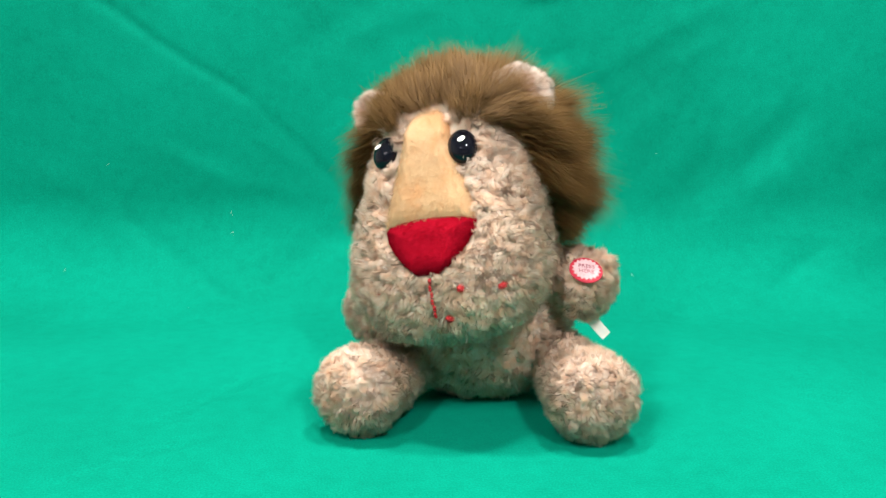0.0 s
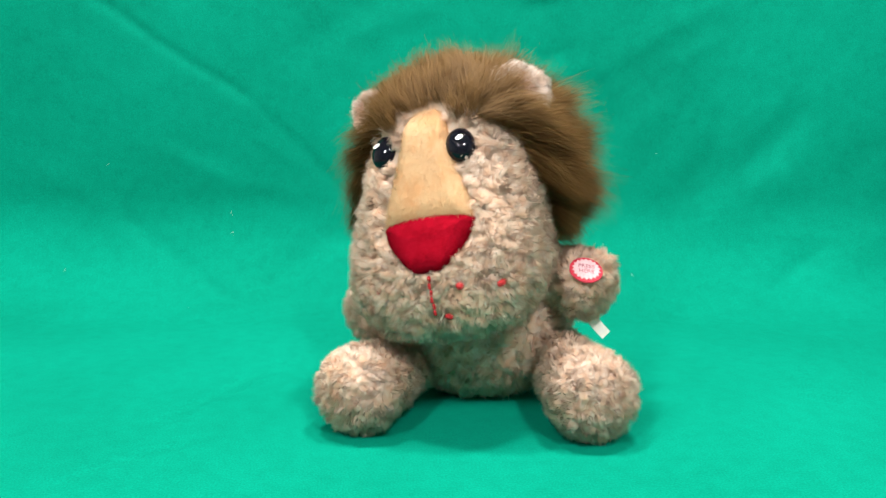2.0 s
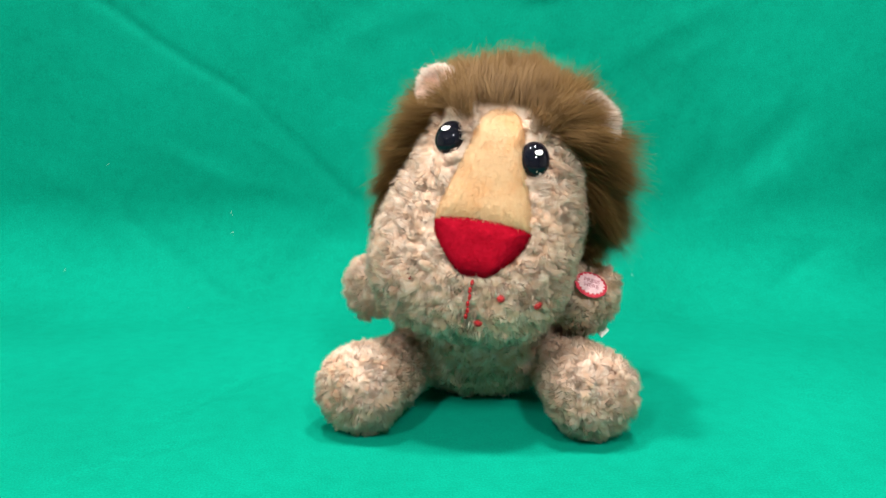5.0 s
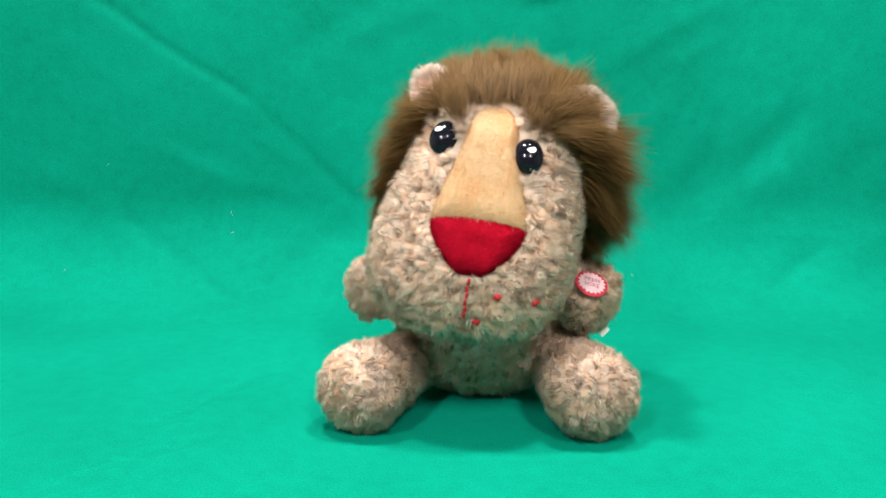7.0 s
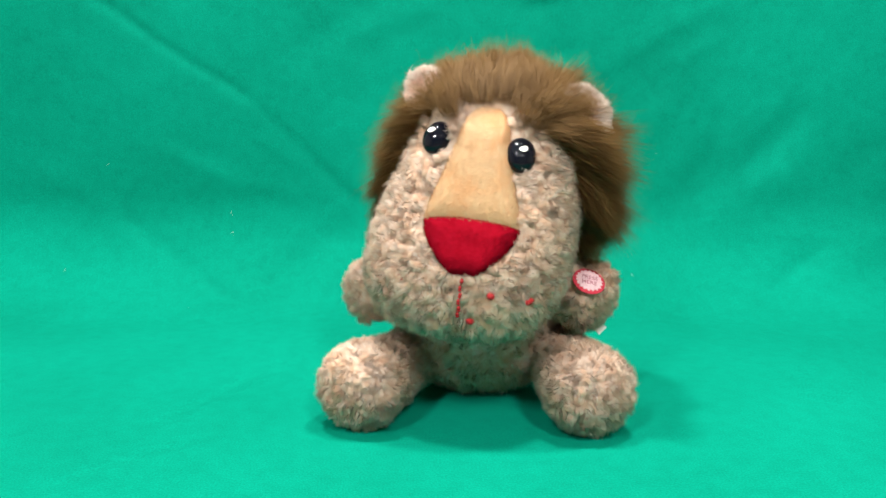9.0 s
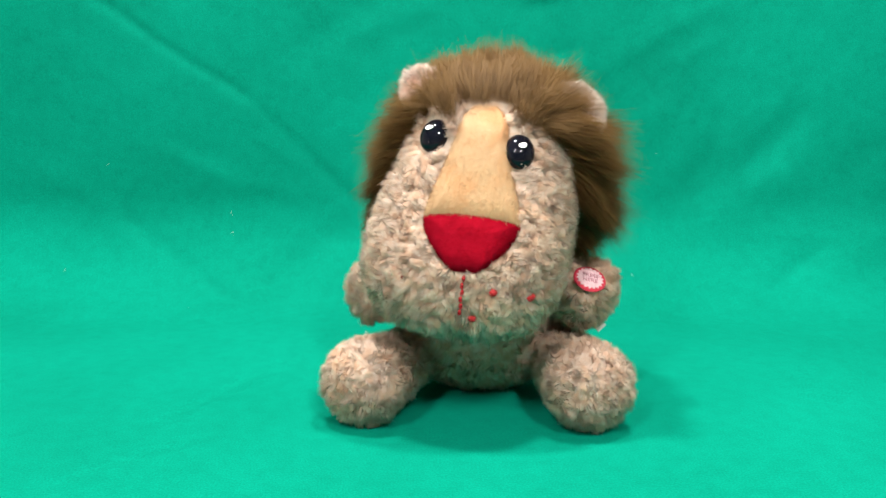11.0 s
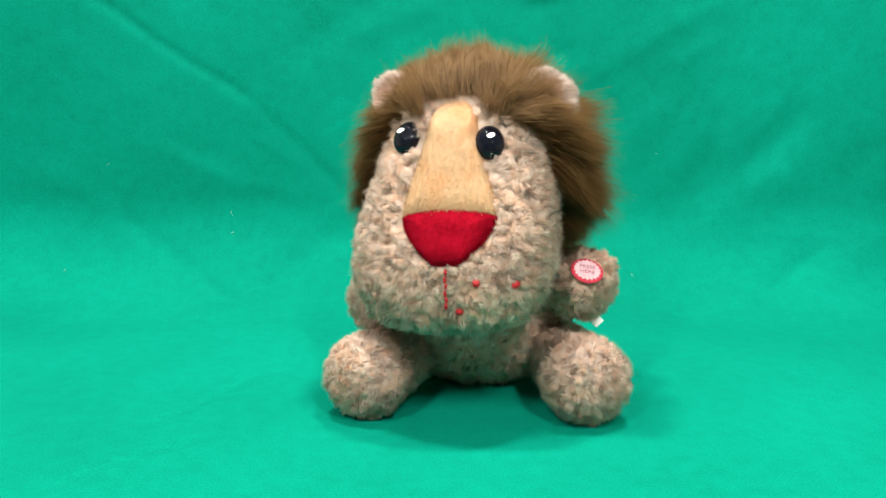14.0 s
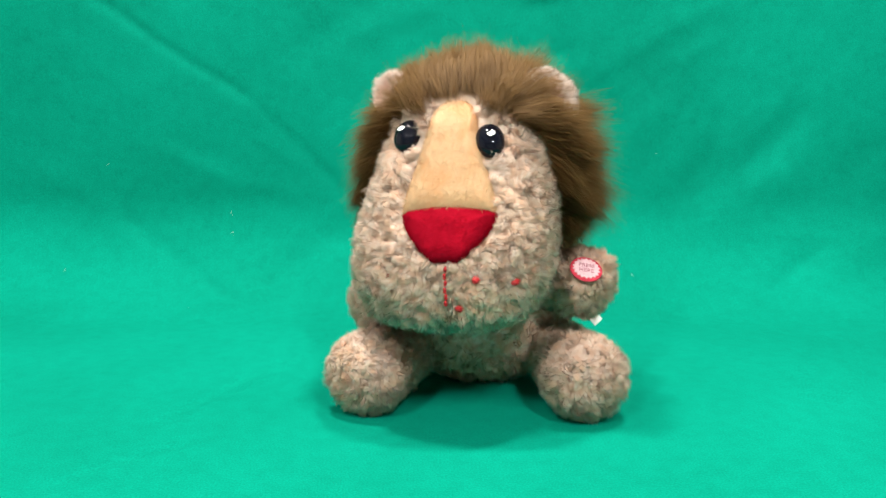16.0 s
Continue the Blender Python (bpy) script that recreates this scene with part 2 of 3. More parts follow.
# soft creases: x0, s0, x1, s1, width, height (+ ridge, - furrow)
CREASES = (
    (-0.436, 0.658, -0.341, 0.594, 0.006, -0.0015),
    (-0.341, 0.594, -0.251, 0.536, 0.006, -0.0015),
    (-0.251, 0.536, -0.118, 0.415, 0.007, -0.0007),
    (-0.354, 0.469, -0.283, 0.437, 0.010, 0.0009),
    (-0.235, 0.483, -0.175, 0.444, 0.007, 0.0008),
    (-0.298, 0.437, -0.183, 0.407, 0.012, 0.0007),
    (-0.161, 0.444, -0.104, 0.397, 0.008, -0.0009),
    (-0.411, 0.383, -0.321, 0.318, 0.012, -0.0014),
    (-0.321, 0.318, -0.228, 0.240, 0.010, -0.0016),
    (-0.230, 0.283, -0.125, 0.372, 0.020, -0.0026),
    (-0.520, 0.444, -0.422, 0.394, 0.022, 0.0012),
    (0.126, 0.658, 0.142, 0.577, 0.030, -0.0060),
    (0.142, 0.577, 0.226, 0.479, 0.028, -0.0030),
    (0.181, 0.556, 0.292, 0.625, 0.016, 0.0012),
    (0.292, 0.625, 0.361, 0.652, 0.016, 0.0014),
    (0.271, 0.430, 0.389, 0.522, 0.020, 0.0010),
    (0.336, 0.422, 0.454, 0.494, 0.026, -0.0019),
    (0.404, 0.281, 0.480, 0.343, 0.010, -0.0019),
    (0.449, 0.273, 0.550, 0.357, 0.020, 0.0019),
    (0.365, 0.372, 0.465, 0.437, 0.024, 0.0019),
    (0.244, 0.318, 0.312, 0.273, 0.030, -0.0015),
    (0.271, 0.378, 0.347, 0.384, 0.003, -0.0004),
    (0.516, 0.422, 0.561, 0.479, 0.030, -0.0018),
    (-0.101, 0.612, -0.017, 0.646, 0.016, 0.0014),
    (-0.186, 0.591, -0.101, 0.646, 0.026, -0.0020),
    (-0.245, -0.166, -0.232, -0.147, 0.008, -0.0012),
    (-0.232, -0.147, -0.207, -0.126, 0.007, -0.0012),
    (-0.207, -0.126, -0.180, -0.103, 0.007, -0.0009),
    (-0.216, -0.073, -0.199, -0.034, 0.008, -0.0012),
    (-0.199, -0.034, -0.179, 0.011, 0.008, -0.0014),
    (-0.179, 0.011, -0.153, 0.072, 0.007, -0.0014),
    (-0.153, 0.072, -0.116, 0.155, 0.008, -0.0014),
    (-0.181, -0.015, -0.153, 0.028, 0.005, -0.0008),
    (-0.153, 0.028, -0.126, 0.103, 0.006, -0.0010),
    (-0.295, 0.292, -0.230, 0.246, 0.010, -0.0018),
    (-0.217, 0.283, -0.173, 0.326, 0.016, -0.0020),
    (-0.509, 0.310, -0.430, 0.263, 0.016, -0.0012),
    (0.319, 0.408, 0.360, 0.515, 0.022, -0.0022),
    (0.400, 0.444, 0.460, 0.522, 0.020, -0.0022),
    (0.417, 0.301, 0.460, 0.334, 0.014, -0.0022),
    (0.336, 0.376, 0.394, 0.419, 0.018, 0.0018),
    (0.394, 0.419, 0.443, 0.448, 0.018, 0.0015),
    (0.184, -0.040, 0.171, -0.121, 0.010, -0.0010),
    (0.314, -0.015, 0.418, 0.145, 0.030, 0.0012),
    (0.219, 0.480, 0.296, 0.529, 0.020, 0.0014),
    (0.294, 0.577, 0.356, 0.612, 0.014, 0.0010),
)


def sweep(s):
    a = np.clip((s - SWEEP_Y) / SWEEP_R, 0, SWEEP_A)
    rest = np.maximum(0, s - SWEEP_Y - SWEEP_R * SWEEP_A)
    y = np.minimum(s, SWEEP_Y) + SWEEP_R * np.sin(a) + rest * math.cos(SWEEP_A)
    z = SWEEP_R * (1 - np.cos(a)) + rest * math.sin(SWEEP_A)
    return y, z, -np.sin(a), np.cos(a)


def waves(x, s, seed, scale):
    """Smooth random swells from a few sines."""
    rng = np.random.default_rng(seed)
    out = 0
    for _ in range(9):
        ang, f, ph = rng.uniform(0, math.pi), rng.uniform(0.6, 1.6) / scale, rng.uniform(0, 6.28)
        out = out + np.sin(2 * math.pi * f * (x * math.cos(ang) + s * math.sin(ang)) + ph)
    return out / 9


def backdrop_cloth():
    xs = np.concatenate([np.linspace(-0.85, -0.66, 10, endpoint=False), np.linspace(-0.66, 0.66, 300), np.linspace(0.66, 0.85, 11)[1:]])
    ss = np.concatenate([np.linspace(-0.75, -0.26, 20, endpoint=False), np.linspace(-0.26, 0.76, 230), np.linspace(0.76, 1.2, 15)[1:]])
    s, x = np.meshgrid(ss, xs, indexing="ij")
    wall = np.clip((s - 0.14) / 0.2, 0, 1)
    h = 0.0016 * waves(x, s, 3, 0.34) * (0.10 + wall) + 0.0006 * waves(x, s, 8, 0.085) * (0.2 + wall)
    h = h + 0.00025 * waves(x, s, 5, 0.03)
    right = np.clip((x - 0.12) / 0.3, 0, 1)
    h = h - 0.09 * np.maximum(0, s - 0.36) * right * right * (3 - 2 * right)
    for x0, s0, x1, s1, w, tall in CREASES:
        dx, ds = x1 - x0, s1 - s0
        n2 = dx * dx + ds * ds
        u = ((x - x0) * dx + (s - s0) * ds) / n2
        d = ((x - x0) * ds - (s - s0) * dx) / math.sqrt(n2)
        d = d + 0.0014 * np.sin(5 * u + 30 * x0 + 1)
        fade = np.clip(np.minimum(u + 0.22, 1.22 - u) / 0.4, 0, 1)
        h = h + tall * np.exp(-(d / w) ** 2) * fade * fade * (3 - 2 * fade)
    y, z, ny, nz = sweep(s)
    flat = np.clip((0.16 - s) / 0.06, 0, 1) * np.clip(1 - (np.abs(x - 0.03) - 0.15) / 0.06, 0, 1)
    h = h * (1 - flat)
    v = np.stack([x, y + ny * h, z + nz * h], 2).reshape(-1, 3)
    ob = link("backdrop", v, grid_tris(len(ss), len(xs)), GREEN)
    solid = ob.modifiers.new("thickness", "SOLIDIFY")
    solid.thickness, solid.offset = 0.0015, -1
    return tagged(ob, "creased bright green fabric backdrop swept up behind the toy", "backdrop", kind="structure")


backdrop_cloth()


def lint():
    """A few pale bits of fluff caught on the cloth."""
    rng = np.random.default_rng(4)
    spots = ((-0.425, 0.450), (-0.270, 0.388), (-0.267, 0.363), (0.270, 0.464), (0.234, 0.303), (-0.470, 0.311), (-0.300, 0.245))
    out = []
    for x, s in spots:
        for _ in range(2):
            q, bend = rng.uniform(0, math.pi), rng.normal(size=2) * 0.0012
            u = np.linspace(-1, 1, 6)
            px = x + 0.0012 * u * math.cos(q) + bend[0] * u * u
            ps = s + 0.0020 * u * math.sin(q) + bend[1] * u * u
            y, z, ny, nz = sweep(ps)
            lift = 0.0012 + 0.0006 * (1 - u * u)
            out.append(tube_skin(np.stack([px, y + ny * lift, z + nz * lift], 1), 0.00010 * np.sqrt(1.1 - u * u), 6))
    return tagged(link("lint", *joined(*out), LINT), "pale bits of lint caught on the green cloth", "lint", kind="stuff")


lint()

# ---- the plush lion ----
lion = new("plush_lion")
tagged(lion, "tan plush lion with shaggy brown mane sitting on green cloth", "plush toy")
RNG = np.random.default_rng(11)

# head: stations up its height with half width, front and back
HEAD_Z = (-0.004, 0.003, 0.020, 0.048, 0.078, 0.105, 0.130, 0.150, 0.163, 0.170)
HEAD_X = (-0.007, -0.007, -0.007, -0.006, -0.002, 0.001, 0.003, 0.002, 0.0, 0.0)
HEAD_W = (0.030, 0.0520, 0.0675, 0.0722, 0.0698, 0.0632, 0.0560, 0.0470, 0.033, 0.012)
HEAD_F = (-0.066, -0.083, -0.0925, -0.0915, -0.0775, -0.0630, -0.0490, -0.0340, -0.018, 0.002)
HEAD_B = (0.015, 0.030, 0.042, 0.052, 0.058, 0.060, 0.058, 0.050, 0.038, 0.020)
HEAD_N = 2.7


def head_section(z):
    return spline(HEAD_Z, HEAD_W, z), spline(HEAD_Z, HEAD_F, z), spline(HEAD_Z, HEAD_B, z), spline(HEAD_Z, HEAD_X, z)


def face(x, z, lift=0.0):
    """The face's front at (x, z), lifted off by lift."""
    w, f, b, off = head_section(z)
    c = (f + b) / 2
    k = np.clip(1 - np.abs((x - off) / w) ** HEAD_N, 0.0, 1) ** (1 / HEAD_N)
    return c - (c - f) * k - lift


def head_skin(rings=60, around=84):
    z = np.linspace(HEAD_Z[0], HEAD_Z[-1], rings)
    w, f, b, off = head_section(z)
    q = np.linspace(0, 2 * math.pi, around, endpoint=False)
    e = 2 / HEAD_N
    cx, cy = np.sign(np.cos(q)) * np.abs(np.cos(q)) ** e, np.sign(np.sin(q)) * np.abs(np.sin(q)) ** e
    x = off[:, None] + w[:, None] * cx
    y = (f + b)[:, None] / 2 + (b - f)[:, None] / 2 * cy
    v = np.stack([x, y, z[:, None] + 0 * x], 2).reshape(-1, 3)
    t = grid_tris(rings, around, True)
    n = len(v)
    v = np.concatenate([v, [(0, -0.025, HEAD_Z[0] - 0.002), (0, 0.010, HEAD_Z[-1] + 0.001)]])
    a, b2 = np.arange(around), (np.arange(around) + 1) % around
    t = np.concatenate([t, np.stack([b2, a, np.full(around, n)], 1), np.stack([a + n - around, b2 + n - around, np.full(around, n + 1)], 1)])
    return outward(v, t)


# outline of the apricot bridge and the red nose, half widths by height
BRIDGE_Z = (0.080, 0.092, 0.115, 0.136, 0.144, 0.150, 0.1545, 0.1570)
BRIDGE_W = (0.0340, 0.0325, 0.0248, 0.0188, 0.0174, 0.0144, 0.0092, 0.0025)
NOSE_Z = (0.0500, 0.0545, 0.0625, 0.0740, 0.0830, 0.0900, 0.0925)
NOSE_W = (0.0040, 0.0120, 0.0220, 0.0302, 0.0335, 0.0315, 0.0245)


def patch(zs, ws, lift, rows=40, cols=40, arch=0.0, under=0.003, soft=0.28):
    """A padded applique that follows the face, its rim tucked in."""
    z = np.linspace(zs[0], zs[-1], rows)[:, None]
    u = np.linspace(-1, 1, cols)[None]
    x = spline(zs, ws, z) * u
    zz = z - arch * x * x * np.clip((z - zs[0]) / (zs[-1] - zs[0]), 0, 1)
    rim = np.minimum(1 - np.abs(u), np.minimum(z - zs[0], zs[-1] - z) / (zs[-1] - zs[0]) * 1.6)
    puff = np.clip(rim / soft, 0, 1)
    puff = np.sqrt(1 - (1 - puff) ** 2)
    y = face(x, zz) - (-under + (lift + under) * puff)
    v = np.stack([x, y, zz], 2).reshape(-1, 3)
    return v, grid_tris(rows, cols)


head_v, head_t = head_skin()
EYES = ((-0.0345, 0.1325), (0.0272, 0.1285))
DOTS = ((0.0215, 0.0405), (0.0470, 0.0358), (0.0090, 0.0200), (-0.0440, 0.0420))


def hairline(z):
    """How far forward the mane's roots reach at a height."""
    return np.interp(z, (0.0, 0.04, 0.10, 0.13, 0.145, 0.175), (0.03, -0.010, -0.018, -0.024, -0.036, -0.06))


def bare_face(c):
    """True where the head wears its curly pile."""
    x, z = c[:, 0], c[:, 2]
    front = c[:, 1] < -0.02
    on_bridge = (z > 0.078) & (z < 0.1565) & (np.abs(x) < spline(BRIDGE_Z, BRIDGE_W, np.clip(z, 0.080, 0.1565)) + 0.001)
    on_nose = (z > 0.050) & (z + 7.0 * x * x < 0.0925) & (np.abs(x) < spline(NOSE_Z, NOSE_W, np.clip(z + 3.5 * x * x, 0.050, 0.0925)) + 0.0025)
    out = front & (on_bridge | on_nose | ((np.abs(x) < 0.0024) & (z > 0.018) & (z < 0.055)))
    for ex, ez in EYES:
        out |= front & (((x - ex) / 0.0118) ** 2 + ((z - ez) / 0.0140) ** 2 < 1)
    for dx, dz in DOTS:
        out |= front & ((x - dx) ** 2 + (z - dz) ** 2 < 0.0030 ** 2)
    return ~out & (c[:, 1] < hairline(c[:, 2]) + 0.014)


fur = pile(head_v, head_t, 4200, 92, 0.0077, RNG, bare_face)
head = furred("head", PLUSH, lion, "wedge-shaped head of curly tan plush", (head_v, head_t), fur)

bridge = patch(BRIDGE_Z, BRIDGE_W, 0.0092, soft=0.45)
seam = bridge[1][bridge[0][bridge[1]].mean(1)[:, 2] < 0.0975]
fringe = nap(bridge[0], seam, 900, 0.0050, 0.00016, (0, -0.2, -0.7), RNG, 0.6)
furred("nose_bridge", VELOUR, head, "apricot velour stripe between the eyes", bridge, nap(*bridge, 26000, 0.0023, 0.00016, (0, 0, -0.6), RNG, 0.4), fringe)
nose = patch(NOSE_Z, NOSE_W, 0.0105, arch=7.0, soft=0.6)
furred("nose", RED_VELOUR, head, "padded red velour triangle nose", nose, nap(*nose, 18000, 0.0019, 0.00014, (0.6, 0, -0.4), RNG, 0.4))


def eye(ex, ez, lean, glint):
    y = float(face(np.array(ex), np.array(ez)))
    v, t = blob((0, 0, 0), (0.0106, 0.0084, 0.0134), 32, 40)
    turn = np.array((pose(0, 0, 0, -42, 0, lean)).to_3x3())
    at = np.array((ex, y - 0.0012, ez))
    link("eye", v @ turn.T + at, t, BLACK_PLASTIC, head, "domed glossy black plastic eye")
    gv, gt = blob((0, 0, 0), (0.0029, 0.0006, 0.0033), 12, 20)
    k = np.array((glint[0], 0, glint[1]))
    k[1] = -0.0084 * math.sqrt(1 - (k[0] / 0.0106) ** 2 - (k[2] / 0.0134) ** 2) - 0.0001
    tilt = np.array(pose(0, 0, 0, -22, 0, -8).to_3x3())
    link("eye_glint", (gv @ tilt.T + k) @ turn.T + at, gt, WHITE_PAINT, head, "white painted dot on the eye")


eye(*EYES[0], -14, (-0.0026, 0.0016))
eye(*EYES[1], 14, (0.0006, 0.0008))


def stitch_line():
    """Chain stitches from the nose down to the mouth."""
    z = np.linspace(0.050, 0.0215, 7)
    out = []
    for k in range(6):
        a, b = z[k], z[k + 1] + 0.0006
        s = np.linspace(a, b, 6)
        x = np.full(6, 0.0004) + 0.0003 * (-1) ** k
        lift = 0.0052 + 0.0010 * np.sin(np.linspace(0, math.pi, 6))
        p = np.stack([x, face(x, s, lift), s], 1)
        out.append(tube_skin(p, (0.0006, 0.0011, 0.0013, 0.0013, 0.0011, 0.0006), 8))
    return joined(*out)


link("mouth_stitch", *stitch_line(), RED_THREAD, head, "red stitched mouth line")


def knot(dx, dz, deep):
    """A small embroidered whisker dot of crossing threads."""
    out = []
    for k in range(5):
        q = math.pi * k / 5
        s = np.linspace(-1, 1, 7)
        x, z = dx + 0.0031 * s * math.cos(q), dz + 0.0031 * s * math.sin(q)
        lift = deep + 0.0014 * (1 - s * s) + 0.0001 * k
        out.append(tube_skin(np.stack([x, face(x, z, lift), z], 1), 0.00075 * np.sqrt(np.maximum(0.1, 1 - s * s)), 7))
    link("whisker_dot", *joined(*out), RED_THREAD, head, "red embroidered whisker dot")


for (dot_x, dot_z), deep in zip(DOTS, (0.0054, 0.0054, 0.0054, 0.0015)):
    knot(dot_x, dot_z, deep)


def ear(side):
    """A round cupped ear: furry rim and back, pink lining in the hollow."""
    u = np.linspace(-1, 1, 25)[:, None]
    w = np.linspace(0, 1, 21)[None]
    ang = u * 1.75
    rad = (0.0149 + side * 0.0011) * w
    x, z = rad * np.sin(ang) * (1.04 + side * 0.14), rad * np.cos(ang) * 0.98
    hollow = 0.0015 * (1 - w ** 2) + 0 * u
    shell_back = np.stack([x, hollow + 0.0045 * np.sqrt(np.clip(1 - w ** 4, 0, 1)) + 0 * u, z], 2).reshape(-1, 3)
    shell_front = np.stack([x, hollow - 0.002 + 0 * u, z], 2).reshape(-1, 3)
    t = grid_tris(25, 21)
    turn = pose(0.006 + side * 0.0580, -0.0070 + side * 0.0050, 0.1575 - side * 0.0035, -24, side * 34, side * 12)
    m, at = np.array(turn.to_3x3()), np.array(turn.translation)
    front, back = (shell_front @ m.T + at, t[:, ::-1]), (shell_back @ m.T + at, t)
    if vertex_normals(*front)[:, 1].mean() > 0:
        front, back = (front[0], t), (back[0], t[:, ::-1])
    rim = lambda c: np.linalg.norm(c - at, axis=1) > 0.0125
    furred("ear", EAR_PLUSH, head, "round ear of pale plush", back, front, pile(*back, 260, 60, 0.0068, RNG, comb=(0, 0, 0.1)), pile(*front, 260, 60, 0.0066, RNG, rim, comb=(0, 0, 0.2)))
    inner = (front[0] + np.array((0, -0.0008, 0)), front[1])
    lining = lambda c: np.linalg.norm(c - at, axis=1) < 0.0130
    furred("ear_lining", EAR_PINK, head, "pink plush ear lining", pile(*inner, 200, 50, 0.0048, RNG, lining))


ear(-1)
ear(1)


def mane():
    """Long fine hair from a band round the face: up on the crown, over the ears' roots, out and down at the sides."""
    c, n = scatter(head_v, head_t, 6400, RNG)
    x, y, z = c.T
    edge = hairline(z)
    ok = (y > np.where(np.abs(x) < 0.022, np.maximum(edge, -0.027), edge)) & (z > 0.050)
    for ex, ez in EYES:
        ok &= ~((y < 0) & (((x - ex) / 0.015) ** 2 + ((z - ez) / 0.016) ** 2 < 1))
    c, n = c[ok], n[ok]
    x, y, z = c.T
    k = len(c)
    wing = np.clip((np.abs(x) - 0.030) / 0.016, 0, 1)[:, None]
    crown = np.clip((z - 0.115) / 0.035, 0, 1)[:, None] * (1 - 0.8 * wing)
    out = np.sign(x)[:, None]
    flare = np.stack([out[:, 0] * 0.85, 0.08 + 0 * x, np.interp(z, (0.10, 0.150), (-0.55, 0.08)) + 0.12 * (x > 0)], 1)
    rise = np.stack([x * 9.0, 0.12 + 4 * y, 1.0 + 0 * x], 1)
    d = unit(flare * (1 - crown) + unit(rise) * crown + 0.45 * n + 0.10 * RNG.normal(size=(k, 3)))
    rear = np.clip((y - 0.01) / 0.04, 0, 1)[:, None]
    lock = np.unique(np.floor(c / 0.012).astype(int), axis=0, return_inverse=True)[1].ravel()
    sway = RNG.normal(size=(lock.max() + 1, 3)) * 0.24
    grow = RNG.uniform(0.76, 1.18, lock.max() + 1)
    d = unit(d + sway[lock])
    brow = ((np.abs(x) > 0.036) & (z > 0.122) & (z < 0.150) & (y < 0.0))[:, None]
    d = np.where(brow, unit(0.35 * d + np.stack([out[:, 0] * 1.0, -0.40 + 0 * x, 0.08 + 0 * x], 1)), d)
    d = unit(d + rear * np.array((0, 0.6, 0.1)))
    by_ear = np.exp(-((np.abs(x) - 0.050) ** 2 + (z - 0.156) ** 2) / 0.012 ** 2)
    size = grow[lock] * (0.040 - 0.018 * crown[:, 0]) * np.where(x > 0, np.interp(z, (0.06, 0.10), (0.95, 1.25)), np.interp(z, (0.060, 0.095, 0.125), (0.5, 0.62, 1.06))) * RNG.uniform(0.75, 1.15, k)
    size *= np.interp(z, (0.050, 0.09), (0.5, 1.0)) * (1 - np.where(x > 0, 0.22, 0.35) * by_ear)
    per = 108
    off = RNG.normal(size=(k, per, 3)) * 0.0032
    off -= (off * n[:, None]).sum(2, keepdims=True) * n[:, None]
    root = c[:, None] + off - n[:, None] * 0.002
    tip = (c + d * size[:, None])[:, None] + off * 0.7 + RNG.normal(size=(k, per, 3)) * 0.0030
    tip += d[:, None] * RNG.uniform(-0.60, 0.12, (k, per, 1)) * size[:, None, None]
    tip[:, :, 2] -= (0.012 * (1 - crown) * RNG.uniform(0.3, 1.5, (k, 1)))
    sag = (n * 0.0055)[:, None] + RNG.normal(size=(k, per, 3)) * 0.0014 + RNG.normal(size=(k, 1, 3)) * 0.002
    sv, st = strands(root.reshape(-1, 3), tip.reshape(-1, 3), sag.reshape(-1, 3), 0.00010 * RNG.uniform(0.7, 1.3, k * per), 0.5 * RNG.normal(size=(k * per, 3)) + np.repeat(n, per, 0), 2)
    return sv, st, unit(np.repeat(n, per * 6, 0) + 0.5 * np.repeat(unit(sag.reshape(-1, 3)), 6, 0) + np.array((0, -0.35, 0.2)))


furred("mane", MANE, head, "long brown fluffy mane", mane())

# torso
torso_v, torso_t = blob((0.033, 0.006, 0.061), (0.070, 0.062, 0.060), 40, 56, 2.25)
torso_fur = pile(torso_v, torso_t, 1600, 66, 0.0074, RNG, lambda c: (c[:, 2] > 0.003) & (c[:, 2] < 0.112) & (c[:, 1] < 0.052))
furred("torso", PLUSH, lion, "round belly of curly tan plush", (torso_v, torso_t), torso_fur)


def limb(name, path, radii, clumps, label, parent, origin=(0, 0, 0), comb=(0, -0.1, -0.15), keep=None):
    """A stuffed limb: a smooth sleeve through stations, covered in pile."""
    path, radii, origin = np.array(path), np.array(radii), np.array(origin)
    s, q = np.arange(len(path)), np.linspace(0, len(path) - 1, 26)
    p = np.stack([spline(s, path[:, k], q) for k in range(3)], 1)
    r = spline(s, radii, q)
    tail = np.linspace(0, 1, 26)
    cap = np.sqrt(np.clip(1 - np.clip((tail - 0.80) / 0.2, 0, 1) ** 2, 0.002, 1))
    v, t = tube_skin(p, r * cap)
    v = v - origin
    ob = furred(name, PLUSH, parent, label, (v, t), pile(v, t, clumps, 80, 0.0074, RNG, keep, spread=0.0036, comb=comb))
    ob.location = origin
    return ob


limb("leg", [(-0.012, 0.006, 0.034), (-0.030, -0.028, 0.032), (-0.048, -0.060, 0.030), (-0.061, -0.086, 0.0315), (-0.069, -0.107, 0.0325)],
     [0.0205, 0.0205, 0.0238, 0.0280, 0.0262], 1250, "stubby plush leg with a rounded paw", lion)
limb("leg", [(0.080, 0.004, 0.038), (0.092, -0.032, 0.037), (0.101, -0.068, 0.032), (0.106, -0.098, 0.0322), (0.111, -0.122, 0.0325)],
     [0.0210, 0.0212, 0.0245, 0.0283, 0.0264], 1300, "stubby plush leg with a rounded paw", lion)

